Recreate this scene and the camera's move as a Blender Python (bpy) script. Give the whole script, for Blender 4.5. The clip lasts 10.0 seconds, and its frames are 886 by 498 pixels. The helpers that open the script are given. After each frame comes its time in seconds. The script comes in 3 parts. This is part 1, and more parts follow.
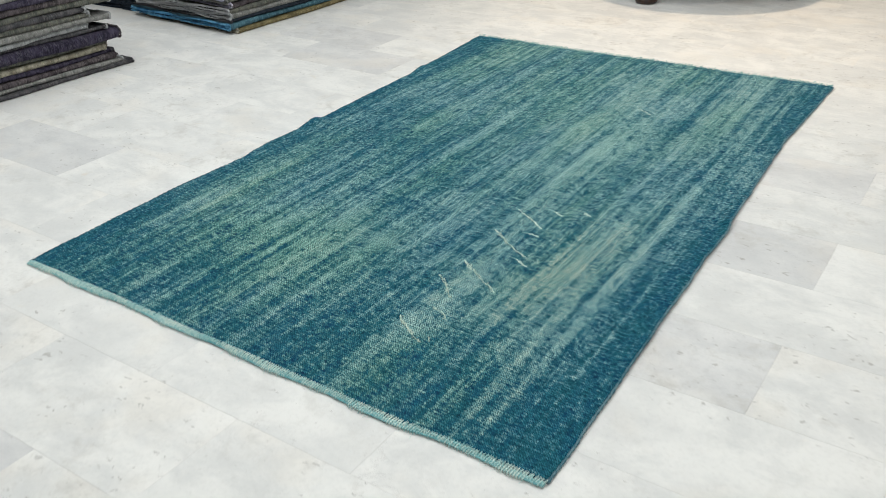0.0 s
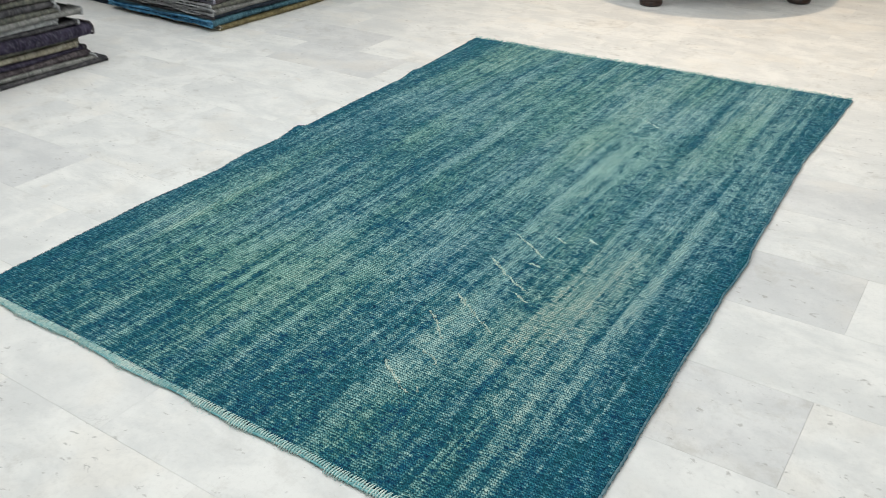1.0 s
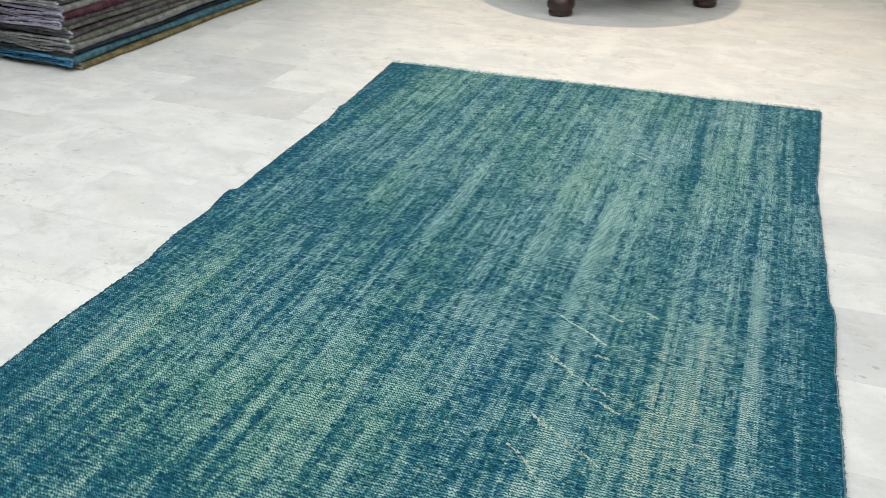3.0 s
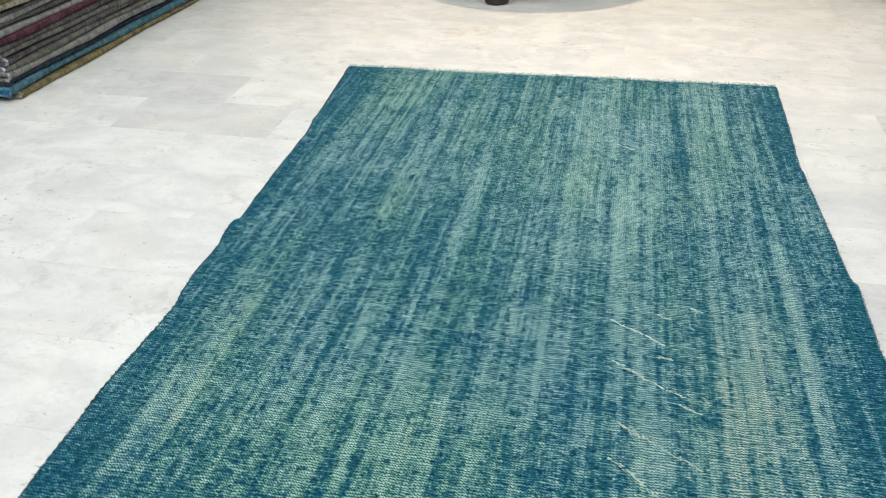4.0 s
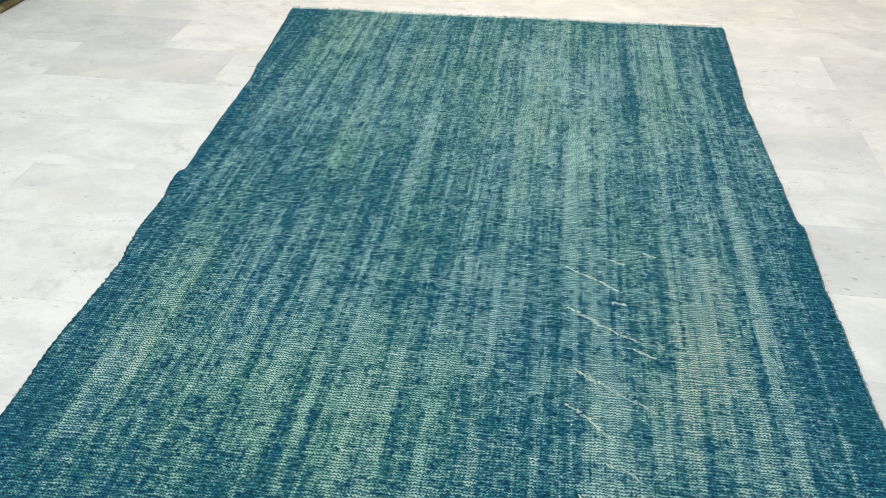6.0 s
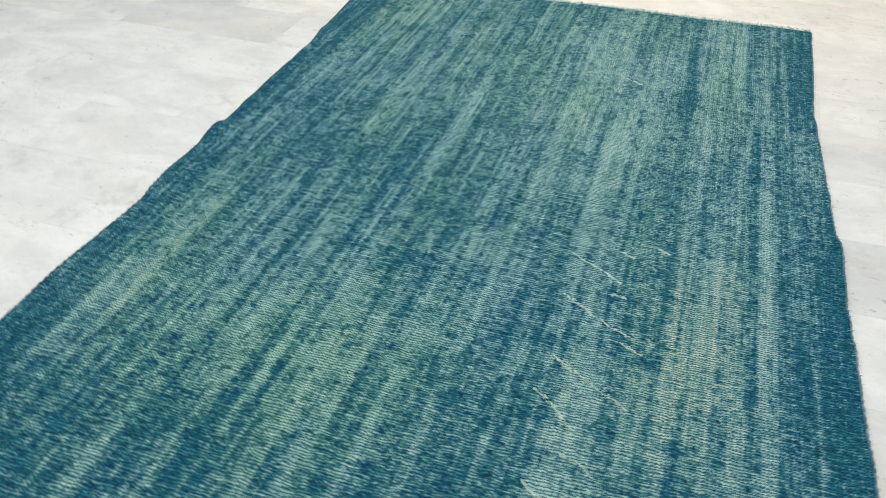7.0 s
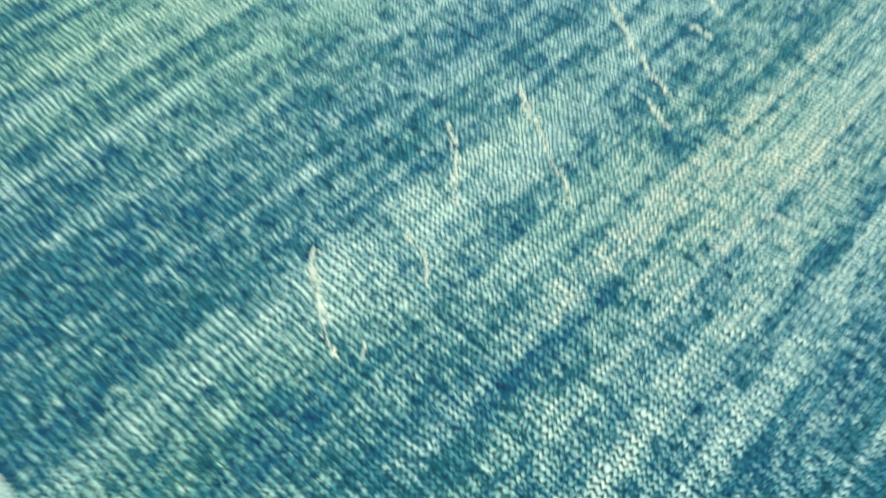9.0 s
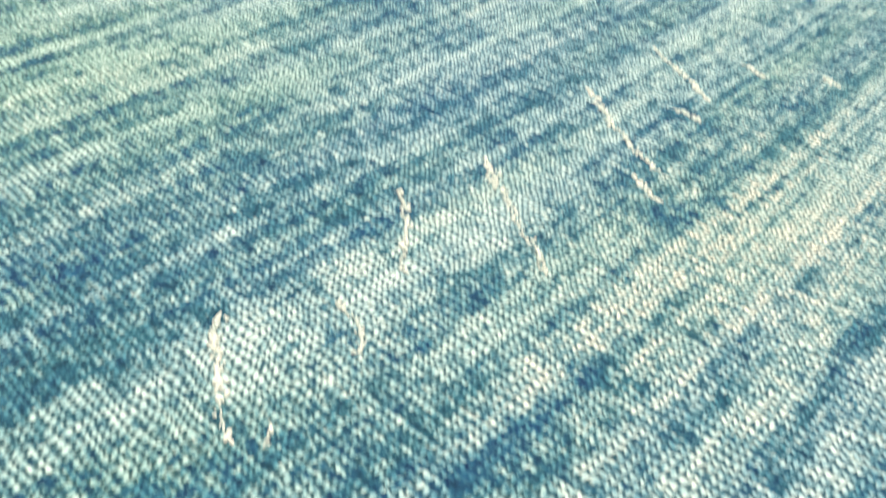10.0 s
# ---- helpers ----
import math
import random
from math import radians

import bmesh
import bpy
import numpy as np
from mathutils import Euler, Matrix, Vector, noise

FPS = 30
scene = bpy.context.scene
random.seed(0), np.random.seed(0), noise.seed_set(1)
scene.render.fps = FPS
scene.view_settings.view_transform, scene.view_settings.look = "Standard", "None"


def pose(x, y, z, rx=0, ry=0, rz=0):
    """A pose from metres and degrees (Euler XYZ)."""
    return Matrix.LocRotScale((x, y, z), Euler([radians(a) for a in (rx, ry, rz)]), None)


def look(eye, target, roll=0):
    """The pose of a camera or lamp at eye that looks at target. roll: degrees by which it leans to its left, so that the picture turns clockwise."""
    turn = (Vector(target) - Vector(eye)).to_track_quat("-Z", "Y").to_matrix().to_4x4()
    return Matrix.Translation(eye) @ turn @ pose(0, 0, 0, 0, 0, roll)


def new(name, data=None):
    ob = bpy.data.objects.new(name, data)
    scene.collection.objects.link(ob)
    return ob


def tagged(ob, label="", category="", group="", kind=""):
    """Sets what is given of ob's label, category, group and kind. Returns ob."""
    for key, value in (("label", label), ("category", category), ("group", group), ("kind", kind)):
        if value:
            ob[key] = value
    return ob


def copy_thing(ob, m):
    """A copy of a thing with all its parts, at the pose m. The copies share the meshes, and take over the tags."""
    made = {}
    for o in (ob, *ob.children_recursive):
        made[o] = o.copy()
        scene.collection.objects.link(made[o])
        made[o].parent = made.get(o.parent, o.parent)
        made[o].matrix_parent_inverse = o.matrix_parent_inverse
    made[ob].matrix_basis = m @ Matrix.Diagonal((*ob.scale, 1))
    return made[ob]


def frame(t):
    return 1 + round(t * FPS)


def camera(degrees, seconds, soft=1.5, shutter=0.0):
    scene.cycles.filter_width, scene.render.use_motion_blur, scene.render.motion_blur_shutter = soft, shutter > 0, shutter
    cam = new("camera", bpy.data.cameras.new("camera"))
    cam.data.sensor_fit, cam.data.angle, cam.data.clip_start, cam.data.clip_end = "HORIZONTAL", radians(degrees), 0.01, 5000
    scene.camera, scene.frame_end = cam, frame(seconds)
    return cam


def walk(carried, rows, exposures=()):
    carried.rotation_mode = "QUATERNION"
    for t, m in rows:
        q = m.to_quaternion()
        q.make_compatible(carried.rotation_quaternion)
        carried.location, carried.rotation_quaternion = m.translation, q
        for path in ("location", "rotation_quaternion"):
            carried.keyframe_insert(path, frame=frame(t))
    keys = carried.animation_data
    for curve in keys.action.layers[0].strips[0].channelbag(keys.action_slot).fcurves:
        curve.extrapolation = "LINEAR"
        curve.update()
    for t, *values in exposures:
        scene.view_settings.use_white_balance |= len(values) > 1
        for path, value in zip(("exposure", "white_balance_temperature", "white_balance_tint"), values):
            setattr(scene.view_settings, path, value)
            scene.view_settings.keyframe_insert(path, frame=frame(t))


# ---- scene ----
cam = camera(54.3, 10.0, soft=0.9, shutter=0.5)
PATH = [
    (0, (2.266, -1.16, 1.254), (1.288, 0.29, 0.283), -1.4),
    (0.5, (2.205, -0.991, 1.262), (1.197, 0.429, 0.279), -2.7),
    (1, (2.12, -0.943, 1.224), (1.163, 0.512, 0.24), -0.3),
    (1.5, (1.921, -0.902, 1.202), (1.077, 0.609, 0.198), 3.5),
    (2, (1.786, -0.845, 1.172), (0.992, 0.68, 0.15), 2.0),
    (2.5, (1.609, -0.72, 1.149), (0.859, 0.856, 0.173), -0.1),
    (2.7, (1.536, -0.674, 1.149), (0.827, 0.931, 0.188), 0.1),
    (3.8, (1.078, -0.718, 1.236), (0.715, 0.954, 0.2), -0.2),
    (4, (1.028, -0.727, 1.249), (0.675, 0.954, 0.223), -0.8),
    (4.5, (0.985, -0.726, 1.262), (0.685, 0.966, 0.238), -0.3),
    (5, (0.987, -0.72, 1.261), (0.762, 0.926, 0.148), 0.7),
    (5.2, (0.988, -0.711, 1.252), (0.787, 0.91, 0.098), 0.8),
    (6.3, (1.03, -0.7, 1.253), (0.785, 0.93, 0.121), -0.1),
    (6.5, (1.069, -0.691, 1.245), (0.772, 0.929, 0.11), -0.0),
    (7, (1.25, -0.652, 1.194), (0.79, 0.916, 0.04), 1.9),
    (7.5, (1.415, -0.535, 1.118), (0.934, 1.034, -0.025), 5.0),
    (8, (1.475, -0.245, 1.027), (1.06, 1.241, -0.246), 7.0),
    (8.5, (1.548, -0.084, 0.933), (0.868, 1.056, -0.563), 4.3),
    (9, (1.581, 0.026, 0.669), (0.711, 0.967, -0.866), 0.2),
    (9.4, (1.582, 0.058, 0.446), (0.670, 1.158, -0.975), 3.4),
    (9.5, (1.582, 0.063, 0.43), (0.654, 1.178, -0.947), 3.8),
    (10, (1.573, 0.074, 0.462), (0.526, 1.284, -0.738), 2.8),
]
walk(cam, [(t, look(eye, target, roll)) for t, eye, target, roll in PATH],
     ((0, -0.92, 6500, 10), (2.5, -0.90, 6500, 10), (4.5, -0.80, 6500, 10), (6.5, -0.86, 6500, 10), (8.0, -0.90, 6500, 10), (8.4, -0.80, 6700, 7),
      (8.7, -0.3, 6500, 11), (9.0, -0.10, 7000, 8), (9.5, 0.06, 8200, 20), (10, 0.28, 8100, 32)))

# ---- light ----
world = bpy.data.worlds.new("room_air")
scene.world = world
world.use_nodes = True
world.node_tree.nodes["Background"].inputs[0].default_value = (0.8, 0.9, 1.0, 1)
world.node_tree.nodes["Background"].inputs[1].default_value = 0.05


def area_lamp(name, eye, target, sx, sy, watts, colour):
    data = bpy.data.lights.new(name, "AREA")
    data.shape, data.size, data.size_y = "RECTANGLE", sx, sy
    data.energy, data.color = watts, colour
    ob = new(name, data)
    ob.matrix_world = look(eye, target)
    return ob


def spot_lamp(name, eye, target, watts, colour, angle=80, radius=0.04):
    data = bpy.data.lights.new(name, "SPOT")
    data.energy, data.color, data.spot_size = watts, colour, radians(angle)
    data.spot_blend, data.shadow_soft_size = 0.9, radius
    ob = new(name, data)
    ob.matrix_world = look(eye, target)
    return ob


# one added area lamp, unseen, lights evenly; warm halogen spots hang over the tables
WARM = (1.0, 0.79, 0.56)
area_lamp("unseen_ceiling_light", (0.3, 1.2, 2.97), (0.3, 1.2, 0), 6.0, 4.6, 300, (0.930, 0.97, 0.965))
spot_lamp("halogen_spot", (0.5, 4.30, 2.9), (0.80, 3.8, 0), 315, WARM, 80)
spot_lamp("halogen_spot", (2.6, 3.9, 2.9), (2.3, 2.9, 0), 80, WARM, 90)


# ---- materials ----
def material(name, rough=0.6, metal=0.0):
    m = bpy.data.materials.new(name)
    m.use_nodes = True
    nt = m.node_tree
    b = nt.nodes["Principled BSDF"]
    b.inputs["Roughness"].default_value = rough
    b.inputs["Metallic"].default_value = metal
    return m, nt, b


class Graph:
    """Short hand for node trees."""

    def __init__(self, nt):
        self.nt = nt

    def node(self, kind, **props):
        n = self.nt.nodes.new(kind)
        for k, v in props.items():
            if k == "op":
                n.operation = v
            elif k == "dims":
                n.noise_dimensions = v
        return n

    def put(self, socket, value):
        if isinstance(value, (int, float)):
            socket.default_value = value
        elif isinstance(value, tuple):
            socket.default_value = value if len(value) == len(socket.default_value) else (*value, 1)
        else:
            self.nt.links.new(value, socket)

    def math(self, op, a, b=0.0, c=0.0, clamp=False):
        n = self.node("ShaderNodeMath", op=op)
        n.use_clamp = clamp
        for s, v in zip(n.inputs, (a, b, c)):
            self.put(s, v)
        return n.outputs[0]

    def step(self, x, lo, hi):
        n = self.node("ShaderNodeMapRange")
        n.interpolation_type = "SMOOTHSTEP"
        self.put(n.inputs[0], x)
        self.put(n.inputs[1], lo)
        self.put(n.inputs[2], hi)
        return n.outputs[0]

    def mix(self, f, a, b, blend="MIX"):
        n = self.node("ShaderNodeMix")
        n.data_type, n.blend_type = "RGBA", blend
        self.put(n.inputs[0], f)
        self.put(n.inputs[6], a)
        self.put(n.inputs[7], b)
        return n.outputs[2]

    def noise(self, vec, scale, detail=2.0, rough=0.5, distort=0.0):
        n = self.node("ShaderNodeTexNoise")
        self.put(n.inputs["Vector"], vec)
        n.inputs["Scale"].default_value, n.inputs["Detail"].default_value = scale, detail
        n.inputs["Roughness"].default_value, n.inputs["Distortion"].default_value = rough, distort
        return n.outputs[0]

    def scaled(self, vec, x, y, z, off=(0, 0, 0)):
        n = self.node("ShaderNodeMapping")
        self.put(n.inputs[0], vec)
        n.inputs["Scale"].default_value = (x, y, z)
        n.inputs["Location"].default_value = off
        return n.outputs[0]

    def place(self):
        return self.node("ShaderNodeNewGeometry").outputs["Position"]

    def own(self):
        return self.node("ShaderNodeTexCoord").outputs["Object"]

    def rand(self):
        return self.node("ShaderNodeObjectInfo").outputs["Random"]

    def island(self):
        return self.node("ShaderNodeNewGeometry").outputs["Random Per Island"]

    def attr(self, name):
        n = self.node("ShaderNodeAttribute")
        n.attribute_name = name
        return n.outputs["Fac"]

    def bump(self, b, height, strength, dist):
        n = self.node("ShaderNodeBump")
        n.inputs["Strength"].default_value, n.inputs["Distance"].default_value = strength, dist
        self.put(n.inputs["Height"], height)
        self.nt.links.new(n.outputs[0], b.inputs["Normal"])


def marble(name, light, dark, vein, vein_amount, per_island=False):
    m, nt, b = material(name, 0.38)
    g = Graph(nt)
    p = g.place()
    r = g.island() if per_island else g.rand()
    # every tile is cut from another part of the block
    n = g.node("ShaderNodeVectorMath", op="ADD")
    g.put(n.inputs[0], p)
    c = g.node("ShaderNodeCombineXYZ")
    g.put(c.inputs[0], g.math("MULTIPLY", r, 37.0))
    g.put(c.inputs[1], g.math("MULTIPLY", r, 91.0))
    g.put(c.inputs[2], g.math("MULTIPLY", r, 53.0))
    nt.links.new(c.outputs[0], n.inputs[1])
    q = n.outputs[0]
    cloud = g.noise(g.scaled(q, 1.0, 1.5, 1.0), 4.5, 7, 0.66, 0.35)
    col = g.mix(g.step(cloud, 0.34, 0.64), dark, light)
    bloom = g.noise(q, 2.1, 4, 0.6, 0.6)
    col = g.mix(g.math("MULTIPLY", g.step(bloom, 0.46, 0.66), 0.55), col, dark)
    col = g.mix(g.math("MULTIPLY", g.step(g.noise(q, 3.0, 3, 0.6), 0.50, 0.68), 0.30), col, (0.80, 0.74, 0.66))
    wide = g.step(r, 0.0, 1.0)
    col = g.mix(g.math("MULTIPLY", wide, 0.14), col, dark)
    grain = g.noise(q, 85, 5, 0.72)
    col = g.mix(g.math("MULTIPLY", g.step(grain, 0.45, 0.75), 0.16), col, vein)
    veins = g.noise(g.scaled(q, 1.0, 2.0, 1.0), 3.6, 7, 0.72, 0.8)
    line = g.math("SUBTRACT", 1.0, g.step(g.math("ABSOLUTE", g.math("SUBTRACT", veins, 0.5)), 0.0, 0.014))
    line = g.math("MULTIPLY", line, g.step(g.noise(q, 2.3, 3), 0.58, 0.72))
    col = g.mix(g.math("MULTIPLY", line, vein_amount), col, vein)
    mottle = g.math("MULTIPLY", g.step(g.noise(q, 13, 6, 0.74, 0.3), 0.50, 0.70), g.step(g.noise(q, 1.7, 2), 0.40, 0.60))
    col = g.mix(g.math("MULTIPLY", mottle, 0.52), col, (0.50, 0.48, 0.45))
    pits = g.math("MULTIPLY", g.step(g.noise(g.scaled(q, 1.0, 1.7, 1.0), 34, 3, 0.6, 0.4), 0.63, 0.71), g.step(g.noise(q, 3.1, 2), 0.44, 0.56))
    col = g.mix(g.math("MULTIPLY", pits, 0.65), col, (0.36, 0.345, 0.33))
    # small mineral specks and a few ochre stains
    speck = g.step(g.noise(g.scaled(q, 1.0, 1.6, 1.0), 42, 2, 0.5), 0.71, 0.80)
    speck = g.math("MULTIPLY", speck, g.step(g.noise(q, 4.0, 2), 0.44, 0.6))
    col = g.mix(g.math("MULTIPLY", speck, 0.6), col, vein)
    ochre = g.step(g.noise(q, 6.5, 3, 0.6, 0.8), 0.70, 0.80)
    col = g.mix(g.math("MULTIPLY", ochre, 0.25), col, (0.62, 0.50, 0.36))
    nt.links.new(col, b.inputs["Base Color"])
    rough = g.math("ADD", 0.30, g.math("MULTIPLY", g.noise(q, 9, 4), 0.22))
    nt.links.new(rough, b.inputs["Roughness"])
    b.inputs["Specular IOR Level"].default_value = 0.35
    g.bump(b, g.noise(q, 30, 4), 0.08, 0.002)
    return m


WHITE_MARBLE = marble("white_marble", (0.83, 0.82, 0.80), (0.67, 0.67, 0.665), (0.42, 0.41, 0.40), 0.4)
GREY_MARBLE = marble("grey_marble", (0.73, 0.725, 0.72), (0.60, 0.60, 0.605), (0.36, 0.36, 0.37), 0.5)
FAR_MARBLE = marble("marble_far", (0.83, 0.82, 0.80), (0.66, 0.66, 0.65), (0.42, 0.41, 0.40), 0.4, True)


def plain(name, colour, rough=0.8, grain=40.0, amount=0.12):
    m, nt, b = material(name, rough)
    g = Graph(nt)
    p = g.place()
    n = g.math("MULTIPLY", g.math("ADD", g.noise(p, grain, 4), g.noise(p, grain / 14, 3)), 0.5)
    dark = tuple(v * (1 - amount * 2) for v in colour)
    nt.links.new(g.mix(g.step(n, 0.3, 0.7), dark, colour), b.inputs["Base Color"])
    g.bump(b, n, 0.15, 0.003)
    return m


GROUT = plain("grout", (0.78, 0.76, 0.74), 0.9, 120)
PLASTER = plain("white_plaster", (0.80, 0.79, 0.77), 0.9, 30, 0.03)


def rug_material():
    """Overdyed wool worn down to its wavy cotton wefts: rows across the rug, each thread bent once round every pair of warps."""
    m, nt, b = material("overdyed_wool", 0.85)
    g = Graph(nt)
    p = g.own()

    def shifted(scale, amount, detail):
        nz = g.node("ShaderNodeTexNoise")
        nt.links.new(p, nz.inputs["Vector"])
        nz.inputs["Scale"].default_value, nz.inputs["Detail"].default_value = scale, detail
        mid = g.node("ShaderNodeVectorMath", op="SUBTRACT")
        nt.links.new(nz.outputs["Color"], mid.inputs[0])
        mid.inputs[1].default_value = (0.5, 0.5, 0.5)
        off = g.node("ShaderNodeVectorMath", op="SCALE")
        nt.links.new(mid.outputs[0], off.inputs[0])
        off.inputs["Scale"].default_value = amount
        out = g.node("ShaderNodeVectorMath", op="ADD")
        nt.links.new(p, out.inputs[0])
        nt.links.new(off.outputs[0], out.inputs[1])
        return out.outputs[0]

    sep = g.node("ShaderNodeSeparateXYZ")
    nt.links.new(shifted(42, 0.015, 5), sep.inputs[0])
    x, y = sep.outputs[0], sep.outputs[1]
    wear, green = g.attr("wear"), g.attr("green")
    fx = g.math("FRACT", g.math("DIVIDE", x, 0.0068))
    zig = g.math("MINIMUM", g.math("DIVIDE", fx, 0.64), g.math("DIVIDE", g.math("SUBTRACT", 1.0, fx), 0.36))
    row = g.math("COSINE", g.math("MULTIPLY", g.math("ADD", g.math("DIVIDE", y, 0.0072), g.math("MULTIPLY", zig, 0.46)), math.tau))
    column = g.math("SUBTRACT", g.math("POWER", g.math("SINE", g.math("MULTIPLY", fx, math.pi)), 0.7), 0.6)
    weave = g.math("ADD", g.math("MULTIPLY", row, 0.74), g.math("MULTIPLY", column, 0.70))
    knots = g.noise(p, 150, 2, 0.6)
    streak = g.noise(g.scaled(p, 95, 3.2, 1), 1.0, 5, 0.68)
    across = g.noise(g.scaled(p, 30, 120, 1), 1.0, 3, 0.6)
    slub = g.noise(g.scaled(p, 11, 175, 1), 1.0, 3, 0.65)
    tuft = g.noise(g.scaled(p, 1, 0.7, 1), 66, 4, 0.65)
    speckle = g.noise(g.scaled(p, 1.0, 1.35, 1), 95, 3, 0.6)
    w = wear
    for layer, amount in ((streak, 1.25), (tuft, 1.05), (across, 1.10), (slub, 0.55), (knots, 1.00), (speckle, 0.9)):
        w = g.math("ADD", w, g.math("MULTIPLY", g.math("SUBTRACT", layer, 0.5), amount))
    # patches, a few centimetres long, where the pile still stands
    tuft_patch = g.noise(g.scaled(p, 30, 17, 1), 1.0, 5, 0.68)
    w = g.math("SUBTRACT", w, g.math("MULTIPLY", g.step(tuft_patch, 0.55, 0.70), 0.50))
    hue = g.noise(g.scaled(p, 22, 6, 1), 1.0, 4, 0.65)
    cream = g.math("MULTIPLY", g.step(g.attr("cream"), 0.0, 1.0), g.step(w, 0.35, 0.95))
    pale = g.mix(green, PALE_BLUE, PALE_GREEN)
    pale = g.mix(cream, pale, PALE_CREAM)
    dyed = g.mix(green, DYED_BLUE, DYED_GREEN)
    thread = g.mix(g.step(w, 0.0, 1.05), dyed, pale)
    gap = g.mix(green, GAP_BLUE, GAP_GREEN)
    ground = g.mix(g.step(weave, -0.80, 0.78), gap, thread)
    deep = g.mix(g.step(hue, 0.36, 0.64), DEEP_A, DEEP_B)
    lifted = g.mix(g.step(hue, 0.36, 0.64), LIFT_A, LIFT_B)
    wool = g.mix(g.step(knots, 0.28, 0.72), deep, lifted)
    wool = g.mix(g.math("MULTIPLY", g.step(weave, -0.5, 0.8), g.step(g.math("ADD", speckle, across), 0.80, 1.20)), wool, WOOL_TOP)
    col = g.mix(g.step(w, -0.06, 0.50), wool, ground)
    # pale weft slubs where the pile has gone
    fleck = g.step(g.noise(g.scaled(p, 55, 150, 1), 1.0, 2, 0.5), 0.63, 0.72)
    col = g.mix(g.math("MULTIPLY", g.math("MULTIPLY", fleck, g.step(w, 0.2, 0.6)), 0.55), col, FLECK)
    nt.links.new(col, b.inputs["Base Color"])
    b.inputs["Specular IOR Level"].default_value = 0.12
    h = g.math("ADD", g.math("MULTIPLY", weave, 0.8), g.math("MULTIPLY", knots, 0.7))
    g.bump(b, h, 0.35, 0.0022)
    return m


# dyes of the rug: bare cotton, dyed cotton, the gaps between wefts, standing pile
PALE_BLUE, PALE_GREEN, PALE_CREAM = (0.42, 0.64, 0.62), (0.38, 0.62, 0.55), (0.57, 0.64, 0.53)
DYED_BLUE, DYED_GREEN = (0.022, 0.185, 0.260), (0.034, 0.205, 0.190)
GAP_BLUE, GAP_GREEN = (0.004, 0.048, 0.075), (0.010, 0.056, 0.052)
DEEP_A, DEEP_B = (0.001, 0.018, 0.058), (0.002, 0.028, 0.048)
LIFT_A, LIFT_B = (0.003, 0.072, 0.140), (0.006, 0.088, 0.122)
WOOL_TOP, FLECK = (0.030, 0.190, 0.245), (0.50, 0.70, 0.62)


def yarn(name, a, c, rough=0.85, scale=60.0):
    m, nt, b = material(name, rough)
    g = Graph(nt)
    p = g.place()
    n = g.math("ADD", g.math("MULTIPLY", g.noise(p, scale, 4, 0.7), 0.6), g.math("MULTIPLY", g.noise(p, scale / 8, 3), 0.4))
    nt.links.new(g.mix(g.step(n, 0.36, 0.64), a, c), b.inputs["Base Color"])
    b.inputs["Specular IOR Level"].default_value = 0.1
    g.bump(b, g.noise(p, scale * 6, 3), 0.6, 0.003)
    return m


RUG = rug_material()
FRINGE = yarn("turquoise_cotton", (0.32, 0.60, 0.61), (0.74, 0.86, 0.80), 0.9, 110)
# darker copy of the fringe cotton: shade between stitches put into the colour
WEB = yarn("shaded_turquoise_cotton", (0.14, 0.42, 0.46), (0.34, 0.62, 0.63), 0.9, 110)
FRAYED = yarn("frayed_teal_cotton", (0.07, 0.27, 0.30), (0.34, 0.54, 0.52), 0.9, 60)
CREASE = yarn("bare_cotton", (0.46, 0.64, 0.58), (0.74, 0.84, 0.74), 0.9, 300)
SELVEDGE = yarn("dark_wool_cord", (0.008, 0.045, 0.07), (0.05, 0.12, 0.15), 0.9, 120)
SELVEDGE_GREY = yarn("grey_wool_cord", (0.04, 0.13, 0.18), (0.19, 0.29, 0.33), 0.9, 120)


# ---- mesh helpers ----
def mesh(name, verts, faces, mats=(), smooth=False):
    me = bpy.data.meshes.new(name)
    me.from_pydata([tuple(v) for v in verts], [], [tuple(f) for f in faces])
    for mt in mats:
        me.materials.append(mt)
    if smooth:
        me.polygons.foreach_set("use_smooth", [True] * len(me.polygons))
    me.update()
    return me


def child(name, me, parent, label="", kind=""):
    ob = new(name, me)
    ob.parent = parent
    return tagged(ob, label, kind=kind)


def box_mesh(name, x0, x1, y0, y1, z0, z1, mats):
    v = [(x, y, z) for z in (z0, z1) for y in (y0, y1) for x in (x0, x1)]
    f = [(0, 2, 3, 1), (4, 5, 7, 6), (0, 1, 5, 4), (2, 6, 7, 3), (0, 4, 6, 2), (1, 3, 7, 5)]
    return mesh(name, v, f, mats)


def tube(points, radius, sides=6, closed_ends=True):
    """Vertices and faces of a tube along points; radius may be a list."""
    pts = [Vector(p) for p in points]
    verts, faces = [], []
    for i, p in enumerate(pts):
        d = (pts[min(i + 1, len(pts) - 1)] - pts[max(i - 1, 0)]).normalized()
        side = d.cross(Vector((0, 0, 1)))
        side = side.normalized() if side.length > 1e-4 else Vector((1, 0, 0))
        up = side.cross(d)
        r = radius[i] if isinstance(radius, (list, tuple)) else radius
        for k in range(sides):
            a = math.tau * k / sides
            verts.append(p + side * (r * math.cos(a)) + up * (r * math.sin(a)))
    for i in range(len(pts) - 1):
        for k in range(sides):
            j = (k + 1) % sides
            faces.append((i * sides + k, i * sides + j, (i + 1) * sides + j, (i + 1) * sides + k))
    if closed_ends:
        faces.append(tuple(range(sides))[::-1])
        faces.append(tuple(range((len(pts) - 1) * sides, len(pts) * sides)))
    return verts, faces


